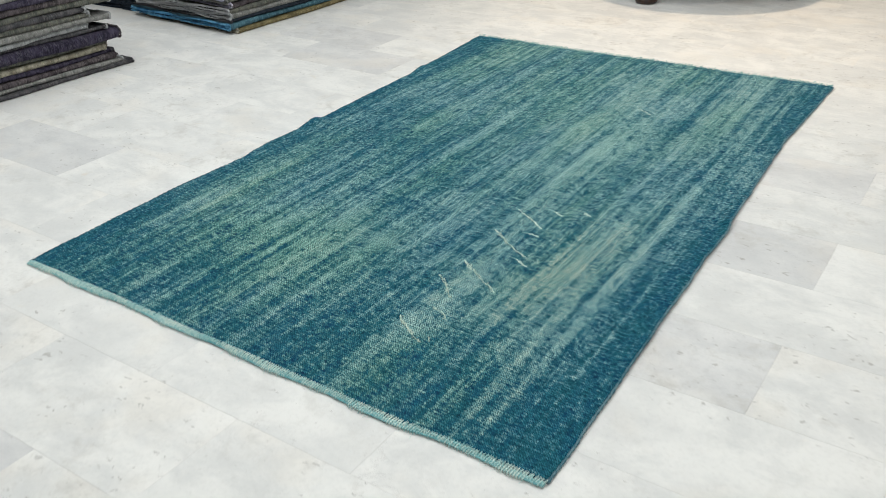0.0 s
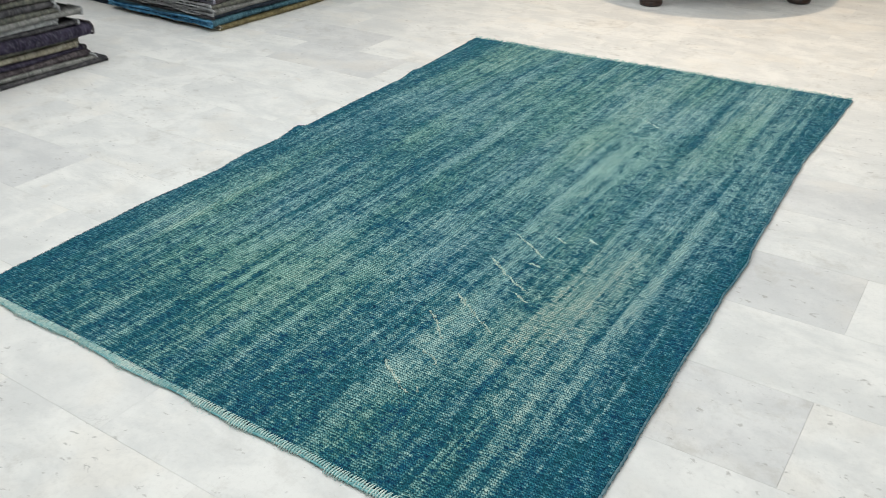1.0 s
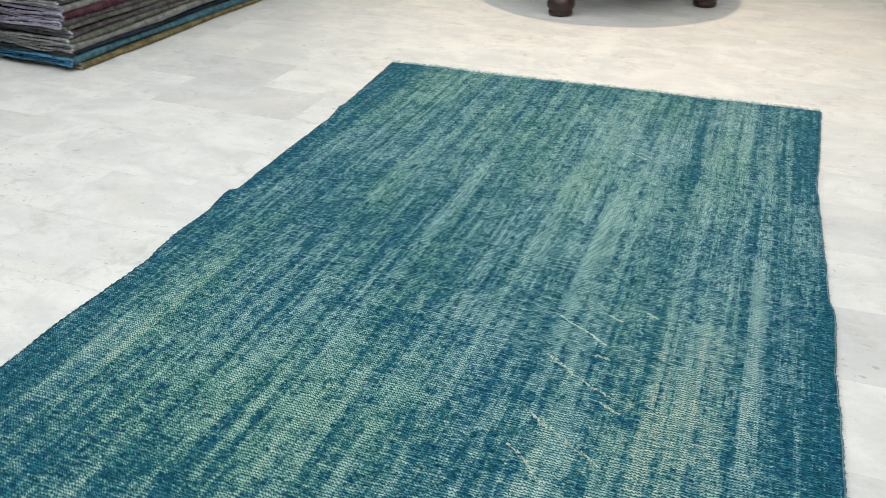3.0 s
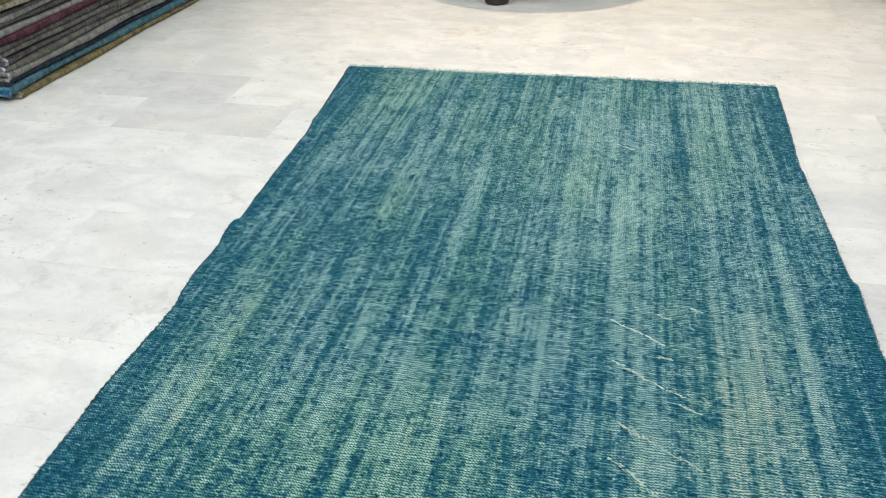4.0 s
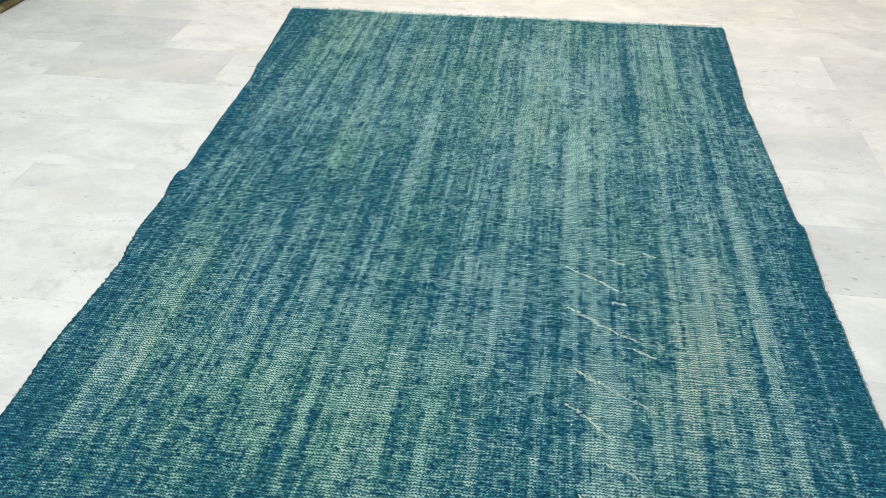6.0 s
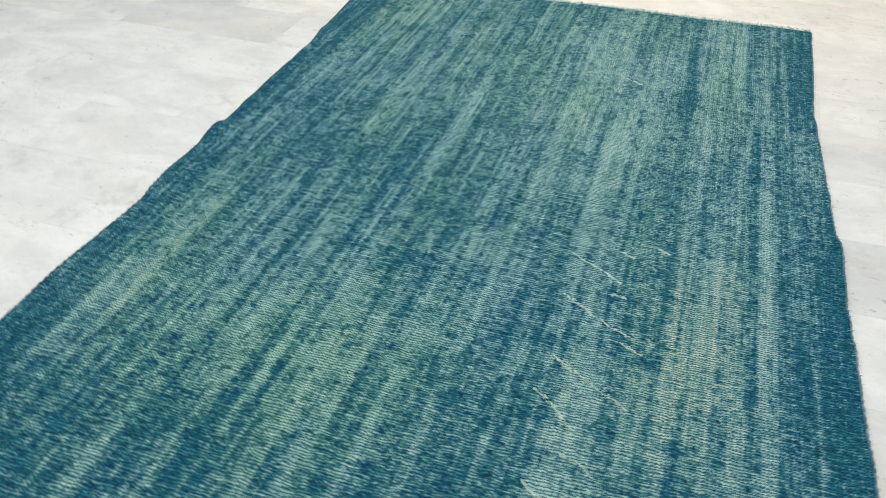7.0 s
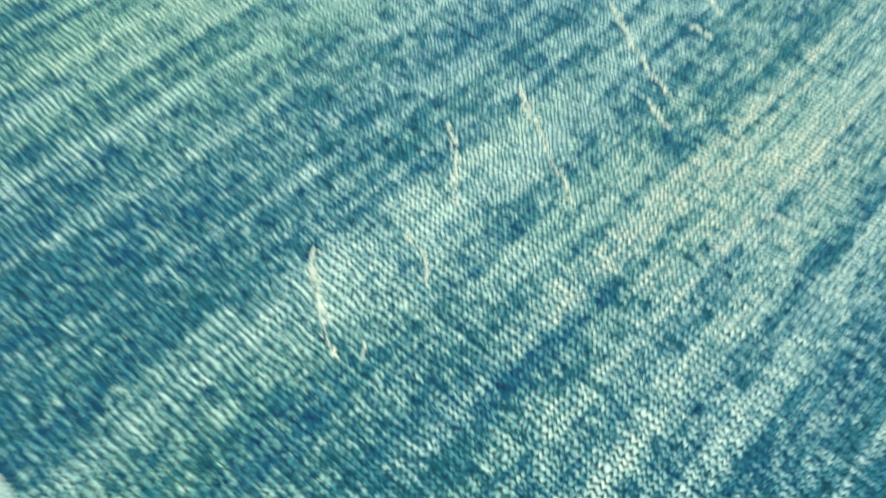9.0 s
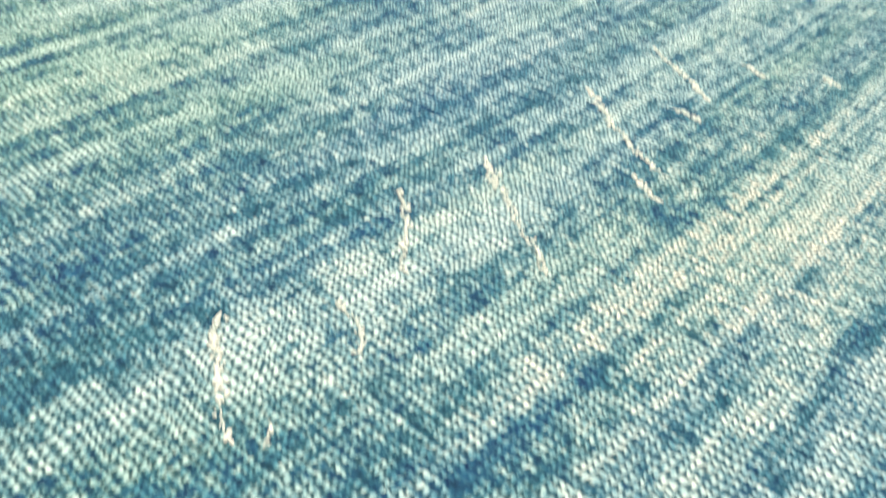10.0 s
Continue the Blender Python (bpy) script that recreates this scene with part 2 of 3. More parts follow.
class Pile:
    """Collects many small bodies into one mesh."""

    def __init__(self):
        self.verts, self.faces = [], []

    def add(self, verts, faces):
        n = len(self.verts)
        self.verts += verts
        self.faces += [tuple(i + n for i in f) for f in faces]


def smooth_noise(x, y, sx, sy, seed):
    """Value noise on a lattice with cells of sx by sy metres, -1 to 1."""
    rng = np.random.RandomState(seed)
    table = rng.uniform(-1, 1, (257, 257))
    u, v = x / sx + 60.37, y / sy + 60.71
    i, j = np.floor(u).astype(int), np.floor(v).astype(int)
    fu, fv = u - i, v - j
    fu, fv = fu * fu * (3 - 2 * fu), fv * fv * (3 - 2 * fv)
    i, j = i % 256, j % 256
    a = table[i, j] * (1 - fu) + table[i + 1, j] * fu
    c = table[i, j + 1] * (1 - fu) + table[i + 1, j + 1] * fu
    return a * (1 - fv) + c * fv


# ---- room ----
X0, X1, Y0, Y1, H = -4.0, 4.6, -3.2, 7.0, 3.0
floor = tagged(new("floor", box_mesh("floor", X0, X1, Y0, Y1, -0.15, -0.006, [GROUT])), "polished white marble tile floor with pale grey joints", "floor", kind="structure")
for nm, dims in (
    ("wall_west", (X0 - 0.2, X0, Y0, Y1, -0.15, H)),
    ("wall_east", (X1, X1 + 0.2, Y0, Y1, -0.15, H)),
    ("wall_south", (X0 - 0.2, X1 + 0.2, Y0 - 0.2, Y0, -0.15, H)),
    ("wall_north", (X0 - 0.2, X1 + 0.2, Y1, Y1 + 0.2, -0.15, H)),
):
    tagged(new(nm, box_mesh(nm, *dims, [PLASTER])), "plain white plastered shop wall", "wall", kind="structure")
tagged(new("ceiling", box_mesh("ceiling", X0 - 0.2, X1 + 0.2, Y0 - 0.2, Y1 + 0.2, H, H + 0.2, [PLASTER])), "plain white plastered ceiling", "ceiling", kind="structure")

# ---- the rug ----
RUG_L = 2.80
EDGE_Y = (0.0, 0.32, 0.65, 0.90, 1.05, 1.24, 1.30, 1.38, 1.75, 2.05, 2.40, 2.80)
LEFT_X = (0.004, -0.012, -0.020, -0.014, -0.030, -0.030, -0.040, -0.032, -0.045, -0.050, -0.076, -0.105)
RIGHT_X = (1.712, 1.706, 1.694, 1.694, 1.685, 1.690, 1.680, 1.678, 1.662, 1.652, 1.660, 1.666)


def rug_edges(v):
    y = v * RUG_L
    wob = 0.0025 * smooth_noise(y, y * 0, 0.05, 1, 3) + 0.004 * smooth_noise(y, y * 0, 0.16, 1, 4)
    return np.interp(y, EDGE_Y, LEFT_X) + wob, np.interp(y, EDGE_Y, RIGHT_X) - 0.8 * wob


def rug_point(u, v):
    """Place on the upper face of the rug for u across (0 to 1) and v along."""
    lx, rx = rug_edges(v)
    x = lx + (rx - lx) * u
    y = v * (RUG_L - 0.044 + 0.038 * u + 0.005 * smooth_noise(x, x * 0, 0.25, 1, 8)) + (1 - v) * (0.007 + 0.006 * smooth_noise(x, x * 0, 0.2, 1, 9))
    z = 0.0085 + 0.0016 * smooth_noise(x, y, 0.22, 0.30, 11) + 0.0008 * smooth_noise(x, y, 0.05, 0.07, 12)
    # a fold line left by storage runs across the middle and lifts the edges there
    ridge = np.exp(-(((y - 1.31 - 0.04 * (0.5 - u)) / 0.032) ** 2))
    z = z + ridge * (0.004 + 0.010 * np.exp(-u / 0.04) + 0.007 * np.exp(-(1 - u) / 0.04))
    z = z + 0.004 * np.exp(-(1 - u) / 0.03) * np.clip(y / 0.5, 0, 1) * np.clip((2.8 - y) / 0.4, 0, 1)
    z = z + 0.010 * np.exp(-(((y - 2.12) / 0.05) ** 2)) * np.exp(-u / 0.04)
    return x, y, z


def rug_dye(x, y):
    """Wear (0 full dark pile, 1 bare), greenness of the dye and yellowing of the cotton over the rug."""
    s = 0.42 * smooth_noise(x, y, 0.014, 0.70, 21) + 0.42 * smooth_noise(x, y, 0.032, 1.1, 22)
    s += 0.32 * smooth_noise(x, y, 0.008, 0.40, 23) + 0.16 * smooth_noise(x, y, 0.11, 0.22, 24)
    s += 0.18 * smooth_noise(x, y, 0.05, 0.05, 25) + 0.16 * smooth_noise(x, y, 0.45, 0.035, 26)
    w = 0.41 + 0.43 * s + 0.06 * (x - 0.75)
    w -= 0.26 * np.exp(-(((x + 0.05) / 0.15) ** 2)) + 0.58 * np.exp(-(((x - 1.73) / 0.15) ** 2))
    w -= 0.24 * np.exp(-((y / 0.24) ** 2)) + 0.06 * np.exp(-(((y - 2.8) / 0.15) ** 2))
    # where the wear is uneven: centre, half widths and amount
    for cx, cy, rx, ry, a in (
        (0.50, 0.66, 0.34, 0.22, 0.06), (1.38, 0.76, 0.10, 0.26, 0.20), (1.30, 1.05, 0.016, 0.16, -0.34),
        (1.283, 1.90, 0.018, 0.60, -0.26), (0.74, 1.10, 0.05, 0.20, -0.22), (0.70, 0.89, 0.09, 0.035, -0.26),
        (0.26, 2.28, 0.05, 0.06, -0.24), (1.285, 0.72, 0.025, 0.035, -0.40), (1.20, 0.91, 0.035, 0.03, -0.34),
        (1.15, 0.41, 0.02, 0.02, -0.30), (1.01, 0.45, 0.03, 0.022, -0.36), (1.16, 1.62, 0.18, 0.55, 0.12),
        (0.85, 2.05, 0.35, 0.45, 0.08), (0.38, 1.30, 0.22, 0.26, -0.14), (0.94, 0.50, 0.03, 0.02, -0.32),
        (0.98, 0.72, 0.028, 0.06, -0.26), (1.33, 0.36, 0.05, 0.03, -0.22), (1.00, 0.31, 0.03, 0.025, -0.30), (0.22, 0.24, 0.38, 0.16, -0.12),
    ):
        w += a * np.exp(-(((x - cx) / rx) ** 2) - ((y - cy) / ry) ** 2)
    w = 0.04 + np.logaddexp(0, (w - 0.04) * 8) / 8
    g = 0.30 + 0.40 * smooth_noise(x, y, 0.25, 0.35, 31) + 0.30 * smooth_noise(x, y, 0.04, 0.5, 32)
    g += 0.5 * np.exp(-(((x - 0.55) / 0.38) ** 2) - ((y - 0.60) / 0.32) ** 2) + 0.3 * np.exp(-(((x - 1.25) / 0.2) ** 2) - ((y - 0.7) / 0.6) ** 2)
    g *= np.clip((1.62 - x) / 0.2, 0, 1) * np.clip((x + 0.02) / 0.15, 0, 1)
    c = 0.15 + 0.30 * smooth_noise(x, y, 0.05, 0.4, 33) + 0.6 * np.exp(-(((x - 1.38) / 0.16) ** 2) - ((y - 0.70) / 0.42) ** 2)
    return w, np.clip(g, 0, 1), np.clip(c, 0, 1)


rug = tagged(new("rug"), "worn overdyed teal blue wool rug lying flat on marble tiles", "rug")
NU, NV = 300, 460
U, V = np.meshgrid(np.linspace(0, 1, NU), np.linspace(0, 1, NV))
px, py, pz = rug_point(U.ravel(), V.ravel())
top = np.stack([px, py, pz], 1)
idx = np.arange(NU * NV).reshape(NV, NU)
quads = np.stack([idx[:-1, :-1], idx[:-1, 1:], idx[1:, 1:], idx[1:, :-1]], -1).reshape(-1, 4)
rim = np.concatenate([idx[0, :], idx[1:, -1], idx[-1, -2::-1], idx[-2:0:-1, 0]])
low = top[rim] * (1, 1, 0) + (0, 0, 0.0012)
n_top, n_rim = len(top), len(rim)
nxt = np.roll(np.arange(n_rim), -1)
skirt = np.stack([rim, np.arange(n_rim) + n_top, nxt + n_top, rim[nxt]], 1)
pile_mesh = mesh("woven_field", np.concatenate([top, low]).tolist(), np.concatenate([quads, skirt]).tolist() + [list(range(n_top, n_top + n_rim))[::-1]], [RUG], True)
wear, green, cream = rug_dye(np.r_[px, low[:, 0]], np.r_[py, low[:, 1]])
for nm, vals in (("wear", wear), ("green", green), ("cream", cream)):
    pile_mesh.attributes.new(nm, "FLOAT", "POINT").data.foreach_set("value", vals.astype(np.float32))
child("woven_field", pile_mesh, rug)


def on_rug(x, y, lift=0.0):
    """A point on the rug at about x, y."""
    v = np.array([y / RUG_L])
    lx, rx = rug_edges(v)
    q = rug_point((x - lx) / (rx - lx), v)
    return Vector((x, y, float(q[2][0]) + lift))


# bound edges along both sides
for side, mat_, lab in ((0.0, SELVEDGE, "dark blue bound edge"), (1.0, SELVEDGE_GREY, "greyish bound edge with loose fibres")):
    vv = np.linspace(0, 1, 420)
    ex, ey, ez = rug_point(np.full(420, side), vv)
    rad = [0.0036 + 0.0009 * math.sin(i * 1.9) + 0.0006 * random.uniform(-1, 1) for i in range(420)]
    body = Pile()
    body.add(*tube([(a + (0.002 if side else -0.002), b, max(c - 0.004, 0.0045)) for a, b, c in zip(ex, ey, ez)], rad, 7))
    rng = random.Random(5)
    for i in range(260):
        k = rng.randrange(419)
        s = 1 if side else -1
        a = Vector((ex[k], ey[k], ez[k] - 0.002))
        d = Vector((s * rng.uniform(0.003, 0.010), rng.uniform(-0.008, 0.008), rng.uniform(-0.003, 0.003)))
        body.add(*tube([a, a + d * 0.6 + Vector((0, 0, 0.001)), a + d], 0.0004, 3, False))
    child("selvedge", mesh("selvedge", body.verts, body.faces, [mat_], True), rug, lab)

# near end: turned cotton web with overcast stitches; far end: frayed warps
web, stitches, rng = Pile(), Pile(), random.Random(7)
count = 250
for i in range(count):
    u0 = (i + 0.5) / count
    x0, y0, z0 = (float(q[0]) for q in rug_point(np.array([u0]), np.array([0.0])))
    fray = 0.004 * math.sin(u0 * 31) + 0.003 * math.sin(u0 * 83 + 1)
    out = -0.017 + fray + rng.uniform(-0.003, 0.003)
    lean = 0.0035 + rng.uniform(-0.002, 0.002)
    pts = [(x0 + lean, y0 + 0.004, z0 + 0.001), (x0 + lean * 0.5, y0 - 0.004, z0 + 0.0015), (x0, y0 + out * 0.7, 0.007), (x0 - 0.001, y0 + out, 0.003)]
    stitches.add(*tube(pts, [0.0012, 0.0021, 0.0022, 0.0013], 5))
    if i % 3 == 0 and rng.random() < 0.4:
        q = Vector((x0, y0 + out, 0.003))
        d = Vector((rng.uniform(-0.01, 0.01), -rng.uniform(0.004, 0.014), 0))
        stitches.add(*tube([q, q + d * 0.5 + Vector((0.001, 0, 0.001)), q + d + Vector((0, 0, -0.001))], 0.0005, 3, False))
child("fringe", mesh("fringe", stitches.verts, stitches.faces, [FRINGE], True), rug, "pale turquoise cotton fringe", "stuff")
cords = Pile()
for dy, r in ((-0.005, 0.0036), (-0.012, 0.0028)):
    uu = np.linspace(0.0, 1.0, 220)
    cx, cy, cz = rug_point(uu, np.zeros(220))
    cords.add(*tube([(a, b + dy + 0.0035 * math.sin(c * 31), 0.0048) for a, b, c in zip(cx, cy, uu)], [r + 0.0006 * rng.uniform(-1, 1) for _ in uu], 6))
child("web_end", mesh("web_end", cords.verts, cords.faces, [WEB], True), rug, "pale turquoise woven end band")
threads = Pile()
for i in range(1500):
    u0 = rng.random()
    x0, y0, z0 = (float(q[0]) for q in rug_point(np.array([u0]), np.array([1.0])))
    n = 0.006 + 0.022 * rng.random() ** 2
    a = Vector((x0, y0 - 0.002, z0 - 0.002))
    d = Vector((rng.uniform(-0.7, 0.7) * n, n * 0.8, rng.uniform(-0.003, 0.009)))
    threads.add(*tube([a, a + d * 0.5 + Vector((0, 0, 0.003 * rng.random())), a + d], 0.0009, 3, False))
child("fringe", mesh("frayed_end", threads.verts, threads.faces, [FRAYED], True), rug, "short frayed turquoise warp ends", "stuff")


def crease(points, seed, full=0.92):
    """A rubbed fold where the bare cotton stands up as a knobbly, broken pale line."""
    r, body, drift, swell = random.Random(seed), Pile(), 0.0, 1.0
    for a, c in zip(points[:-1], points[1:]):
        a, c = Vector(a), Vector(c)
        across = Vector((-(c - a).y, (c - a).x)).normalized()
        n = max(2, int((c - a).length / 0.0011))
        for i in range(n):
            drift = 0.9 * drift + r.gauss(0, 0.0007)
            swell = min(1.5, max(0.35, swell + r.gauss(0, 0.22)))
            if r.random() > full:
                continue
            q = a.lerp(c, i / n) + across * (drift + r.gauss(0, 0.0016 * swell))
            o = on_rug(q.x, q.y, 0.0003)
            d = Vector((r.uniform(0.0004, 0.0028), r.uniform(-0.0028, 0.0012), 0))
            k = r.uniform(0.0009, 0.0019) * min(swell, 1.25)
            body.add(*tube([o - d, o + Vector((0, 0, 0.0006)), o + d], [k * 0.5, k, k * 0.5], 6))
            if r.random() < 0.08:
                e = o + Vector((r.uniform(-0.010, 0.010), r.uniform(-0.006, 0.006), 0))
                body.add(*tube([o, o.lerp(e, 0.5) + Vector((0, 0, 0.001)), e], [k * 0.6, k * 0.5, k * 0.3], 4))
    return child("crease", mesh("crease", body.verts, body.faces, [CREASE], True), rug, "pale worn crease")


for n_, line_ in enumerate((
    ((1.116, 0.344), (1.132, 0.322), (1.173, 0.298), (1.223, 0.270)),
    ((1.085, 0.570), (1.126, 0.539), (1.157, 0.502), (1.178, 0.480)),
    ((1.102, 0.676), (1.155, 0.640), (1.196, 0.612), (1.235, 0.588), (1.266, 0.566)),
    ((1.084, 0.886), (1.155, 0.831), (1.207, 0.801), (1.243, 0.783)),
    ((1.228, 0.758), (1.257, 0.739), (1.276, 0.736)),
    ((1.075, 1.048), (1.134, 1.013), (1.200, 0.966)),
    ((1.187, 0.918), (1.221, 0.912)),
    ((1.187, 1.092), (1.218, 1.074)),
    ((1.268, 1.134), (1.295, 1.118)),
    ((1.167, 0.419), (1.188, 0.415), (1.207, 0.407), (1.222, 0.387)),
    ((1.232, 0.299), (1.244, 0.287)),
    ((1.022, 2.140), (1.115, 2.075)),
)):
    crease(line_, 40 + n_, 0.70 if line_[0][1] < 2 else 0.25)


# ---- folded carpets in stacks ----
def carpet_cloth(name, a, c, fleck, amount):
    m, nt, b = material(name, 0.95)
    g = Graph(nt)
    v = g.node("ShaderNodeVectorMath", op="ADD")
    g.put(v.inputs[0], g.own())
    g.put(v.inputs[1], g.math("MULTIPLY", g.rand(), 40.0))
    p = v.outputs[0]
    band = g.noise(g.scaled(p, 14, 34, 20), 1.0, 6, 0.75)
    fine = g.math("ADD", g.math("MULTIPLY", g.noise(g.scaled(p, 0.5, 2.4, 0.5), 80, 3, 0.6), 0.55), g.math("MULTIPLY", g.noise(p, 150, 4, 0.75), 0.45))
    col = g.mix(g.step(band, 0.40, 0.60), a, c)
    patch = g.math("MULTIPLY", g.step(g.noise(g.scaled(p, 22, 50, 22), 1.0, 4, 0.65), 0.48, 0.58), amount)
    col = g.mix(g.math("MULTIPLY", patch, g.step(fine, 0.42, 0.56)), col, fleck)
    col = g.mix(g.math("MULTIPLY", g.step(fine, 0.50, 0.66), 0.5), col, tuple(min(1, v * 2 + 0.02) for v in c))
    nt.links.new(col, b.inputs["Base Color"])
    b.inputs["Specular IOR Level"].default_value = 0.08
    g.bump(b, fine, 0.9, 0.006)
    return m


CLOTHS = {}


def cloth(word):
    table = {
        "charcoal": ((0.045, 0.045, 0.05), (0.09, 0.088, 0.095), (0.20, 0.19, 0.18), 0.4),
        "plum": ((0.022, 0.020, 0.034), (0.058, 0.050, 0.080), (0.14, 0.13, 0.16), 0.5),
        "cream": ((0.22, 0.20, 0.15), (0.42, 0.39, 0.31), (0.07, 0.065, 0.06), 0.7),
        "grey": ((0.14, 0.14, 0.135), (0.25, 0.25, 0.24), (0.36, 0.36, 0.34), 0.5),
        "silver": ((0.30, 0.31, 0.32), (0.48, 0.49, 0.50), (0.16, 0.16, 0.18), 0.3),
        "moss": ((0.065, 0.070, 0.064), (0.14, 0.142, 0.125), (0.27, 0.26, 0.20), 0.5),
        "gold": ((0.12, 0.10, 0.05), (0.25, 0.21, 0.11), (0.05, 0.05, 0.03), 0.8),
        "blue": ((0.035, 0.085, 0.115), (0.075, 0.16, 0.20), (0.16, 0.30, 0.36), 0.4),
        "sky": ((0.030, 0.120, 0.240), (0.090, 0.260, 0.430), (0.20, 0.42, 0.55), 0.5),
        "navy": ((0.012, 0.018, 0.028), (0.03, 0.04, 0.055), (0.08, 0.08, 0.09), 0.3),
        "mauve": ((0.045, 0.038, 0.042), (0.105, 0.090, 0.098), (0.25, 0.22, 0.22), 0.5),
        "wine": ((0.045, 0.018, 0.026), (0.095, 0.040, 0.056), (0.20, 0.10, 0.12), 0.3),
        "lilac": ((0.30, 0.29, 0.39), (0.52, 0.50, 0.62), (0.16, 0.15, 0.20), 0.4),
    }
    if word not in CLOTHS:
        CLOTHS[word] = carpet_cloth(word + "_wool", *table[word])
    return CLOTHS[word]


def folded_carpet(word, x_fold, y0, y1, z, thick, depth, seed, end="cream", group="", where="stack", turn=0.0):
    """A carpet folded in half: a rounded fold towards +x, its two leaves lying on one another behind it, open ends at y0 and y1."""
    r = random.Random(seed)
    rows, span, high = 46, y1 - y0, z
    prof, half = [], thick / 2
    gap = thick * 0.07
    runs = [-depth * (1 - k / 13) ** 1.0 for k in range(13)]
    bend = [(half * 0.9 * math.cos(a), half + half * math.sin(a)) for a in (-math.pi / 2 + math.pi * k / 8 for k in range(9))]
    prof = [(a, 0.0) for a in runs] + bend + [(a, thick) for a in reversed(runs)]
    back = runs[:-1]
    inner = [(a, half + gap) for a in back] + [(-half * 0.9, half)] + [(a, half - gap) for a in reversed(back)]
    ring = prof + inner
    verts, faces = [], []
    ph = [r.uniform(0, 6.28) for _ in range(6)]
    for i in range(rows):
        t = i / (rows - 1)
        push = 0.006 * math.sin(t * 7 + ph[0]) + 0.004 * math.sin(t * 19 + ph[1]) + 0.0025 * r.uniform(-1, 1)
        sag = 0.0030 * math.sin(t * 9 + ph[2]) + 0.0015 * math.sin(t * 23 + ph[3])
        fat = 1 + 0.10 * math.sin(t * 13 + ph[1])
        for a, c in ring:
            ragged = 0.010 * math.sin(a * 17 + ph[4] + (1.5 if c > half else 0)) + 0.005 * r.uniform(-1, 1)
            y = span * t + (ragged if i in (0, rows - 1) else 0)
            wave = sag + 0.0045 * math.sin(a * 12 + ph[5]) * max(0, 1 - t * 6)
            verts.append((push + a, y, max(c * fat + wave * min(1, high / 0.05), 0.0002 if high < 0.01 else -1)))
    n = len(ring)
    for i in range(rows - 1):
        for k in range(n):
            j = (k + 1) % n
            faces.append((i * n + k, i * n + j, (i + 1) * n + j, (i + 1) * n + k))
    # the open ends: strips between the outer face and the inner gap
    for o in (0, (rows - 1) * n):
        f = [o + k for k in range(n)]
        faces.append(tuple(f if o == 0 else f[::-1]))
    ob = new("folded_carpet", None)
    ob.location, ob.rotation_euler = (x_fold, y0, z), (0, 0, turn)
    tagged(ob, f"folded {word} wool carpet in a {where} on the floor", "carpet", group)
    cloth_ob = child("carpet_leaf", mesh("carpet_leaf", verts, faces, [cloth(word), cloth(end)], True), ob)
    for f in (cloth_ob.data.polygons[-1], cloth_ob.data.polygons[-2]):
        f.use_smooth, f.material_index = False, 1
    # short fringe along both leaves of the end that faces the room
    tufts = Pile()
    for leaf, at, sign in ((0.25, 0.0, -1), (0.75, 0.0, -1), (0.25, span, 1), (0.75, span, 1)):
        m_ = int(depth / 0.006)
        for i in range(m_):
            if r.random() < 0.3:
                continue
            x = -depth * (i + r.random()) / m_ + 0.006
            o = Vector((x, at - sign * 0.006, thick * leaf + r.uniform(-0.003, 0.003)))
            d = Vector((r.uniform(-0.005, 0.005), sign * r.uniform(0.006, 0.020), -r.uniform(0, 0.005)))
            if high + o.z + d.z < 0.002:
                d.z = 0.002 - o.z - high
            tufts.add(*tube([o, o + d * 0.6, o + d], [0.0022, 0.0028, 0.0014], 4))
        if leaf > 0.5:  # overcast edge that runs round the fold
            edge = [Vector((a, at + sign * 0.002, c)) for a, c in [(-0.09, 0.003), (-0.04, 0.002)] + bend + [(-0.04, thick - 0.002), (-0.09, thick - 0.003)]]
            edge = [q + Vector((r.uniform(-0.002, 0.002), r.uniform(-0.002, 0.002), 0)) for q in edge]
            for q in edge:
                q.z = max(q.z, 0.005 - high)
            tufts.add(*tube(edge, [r.uniform(0.004, 0.0075) for _ in edge], 6))
        # a thicker tassel where the fringe turns round the fold
        for i in range(14):
            o = Vector((-0.006 + r.uniform(-0.012, 0.006), at - sign * 0.005, thick * leaf))
            d = Vector((r.uniform(-0.002, 0.014), sign * r.uniform(0.004, 0.018), r.uniform(-0.004, 0.003)))
            if high + o.z + d.z < 0.002:
                d.z = 0.002 - o.z - high
            tufts.add(*tube([o, o + d * 0.6, o + d], [0.002, 0.0026, 0.0014], 4))
    child("fringe", mesh("fringe", tufts.verts, tufts.faces, [cloth(end)], True), ob, f"short {end} fringe", "stuff")
    return ob


def stack(layers, x, y0, y1, depth, seed, group, where, turn):
    z, r = 0.0, random.Random(seed)
    for i, (word, thick, out, end, short) in enumerate(layers):
        folded_carpet(word, x + out, y0 + r.uniform(-0.02, 0.03), y1 - short + r.uniform(-0.01, 0.01), z + 0.0006, thick, depth + r.uniform(-0.05, 0.03), seed * 50 + i, end, group, where, turn)
        z += thick + 0.0008


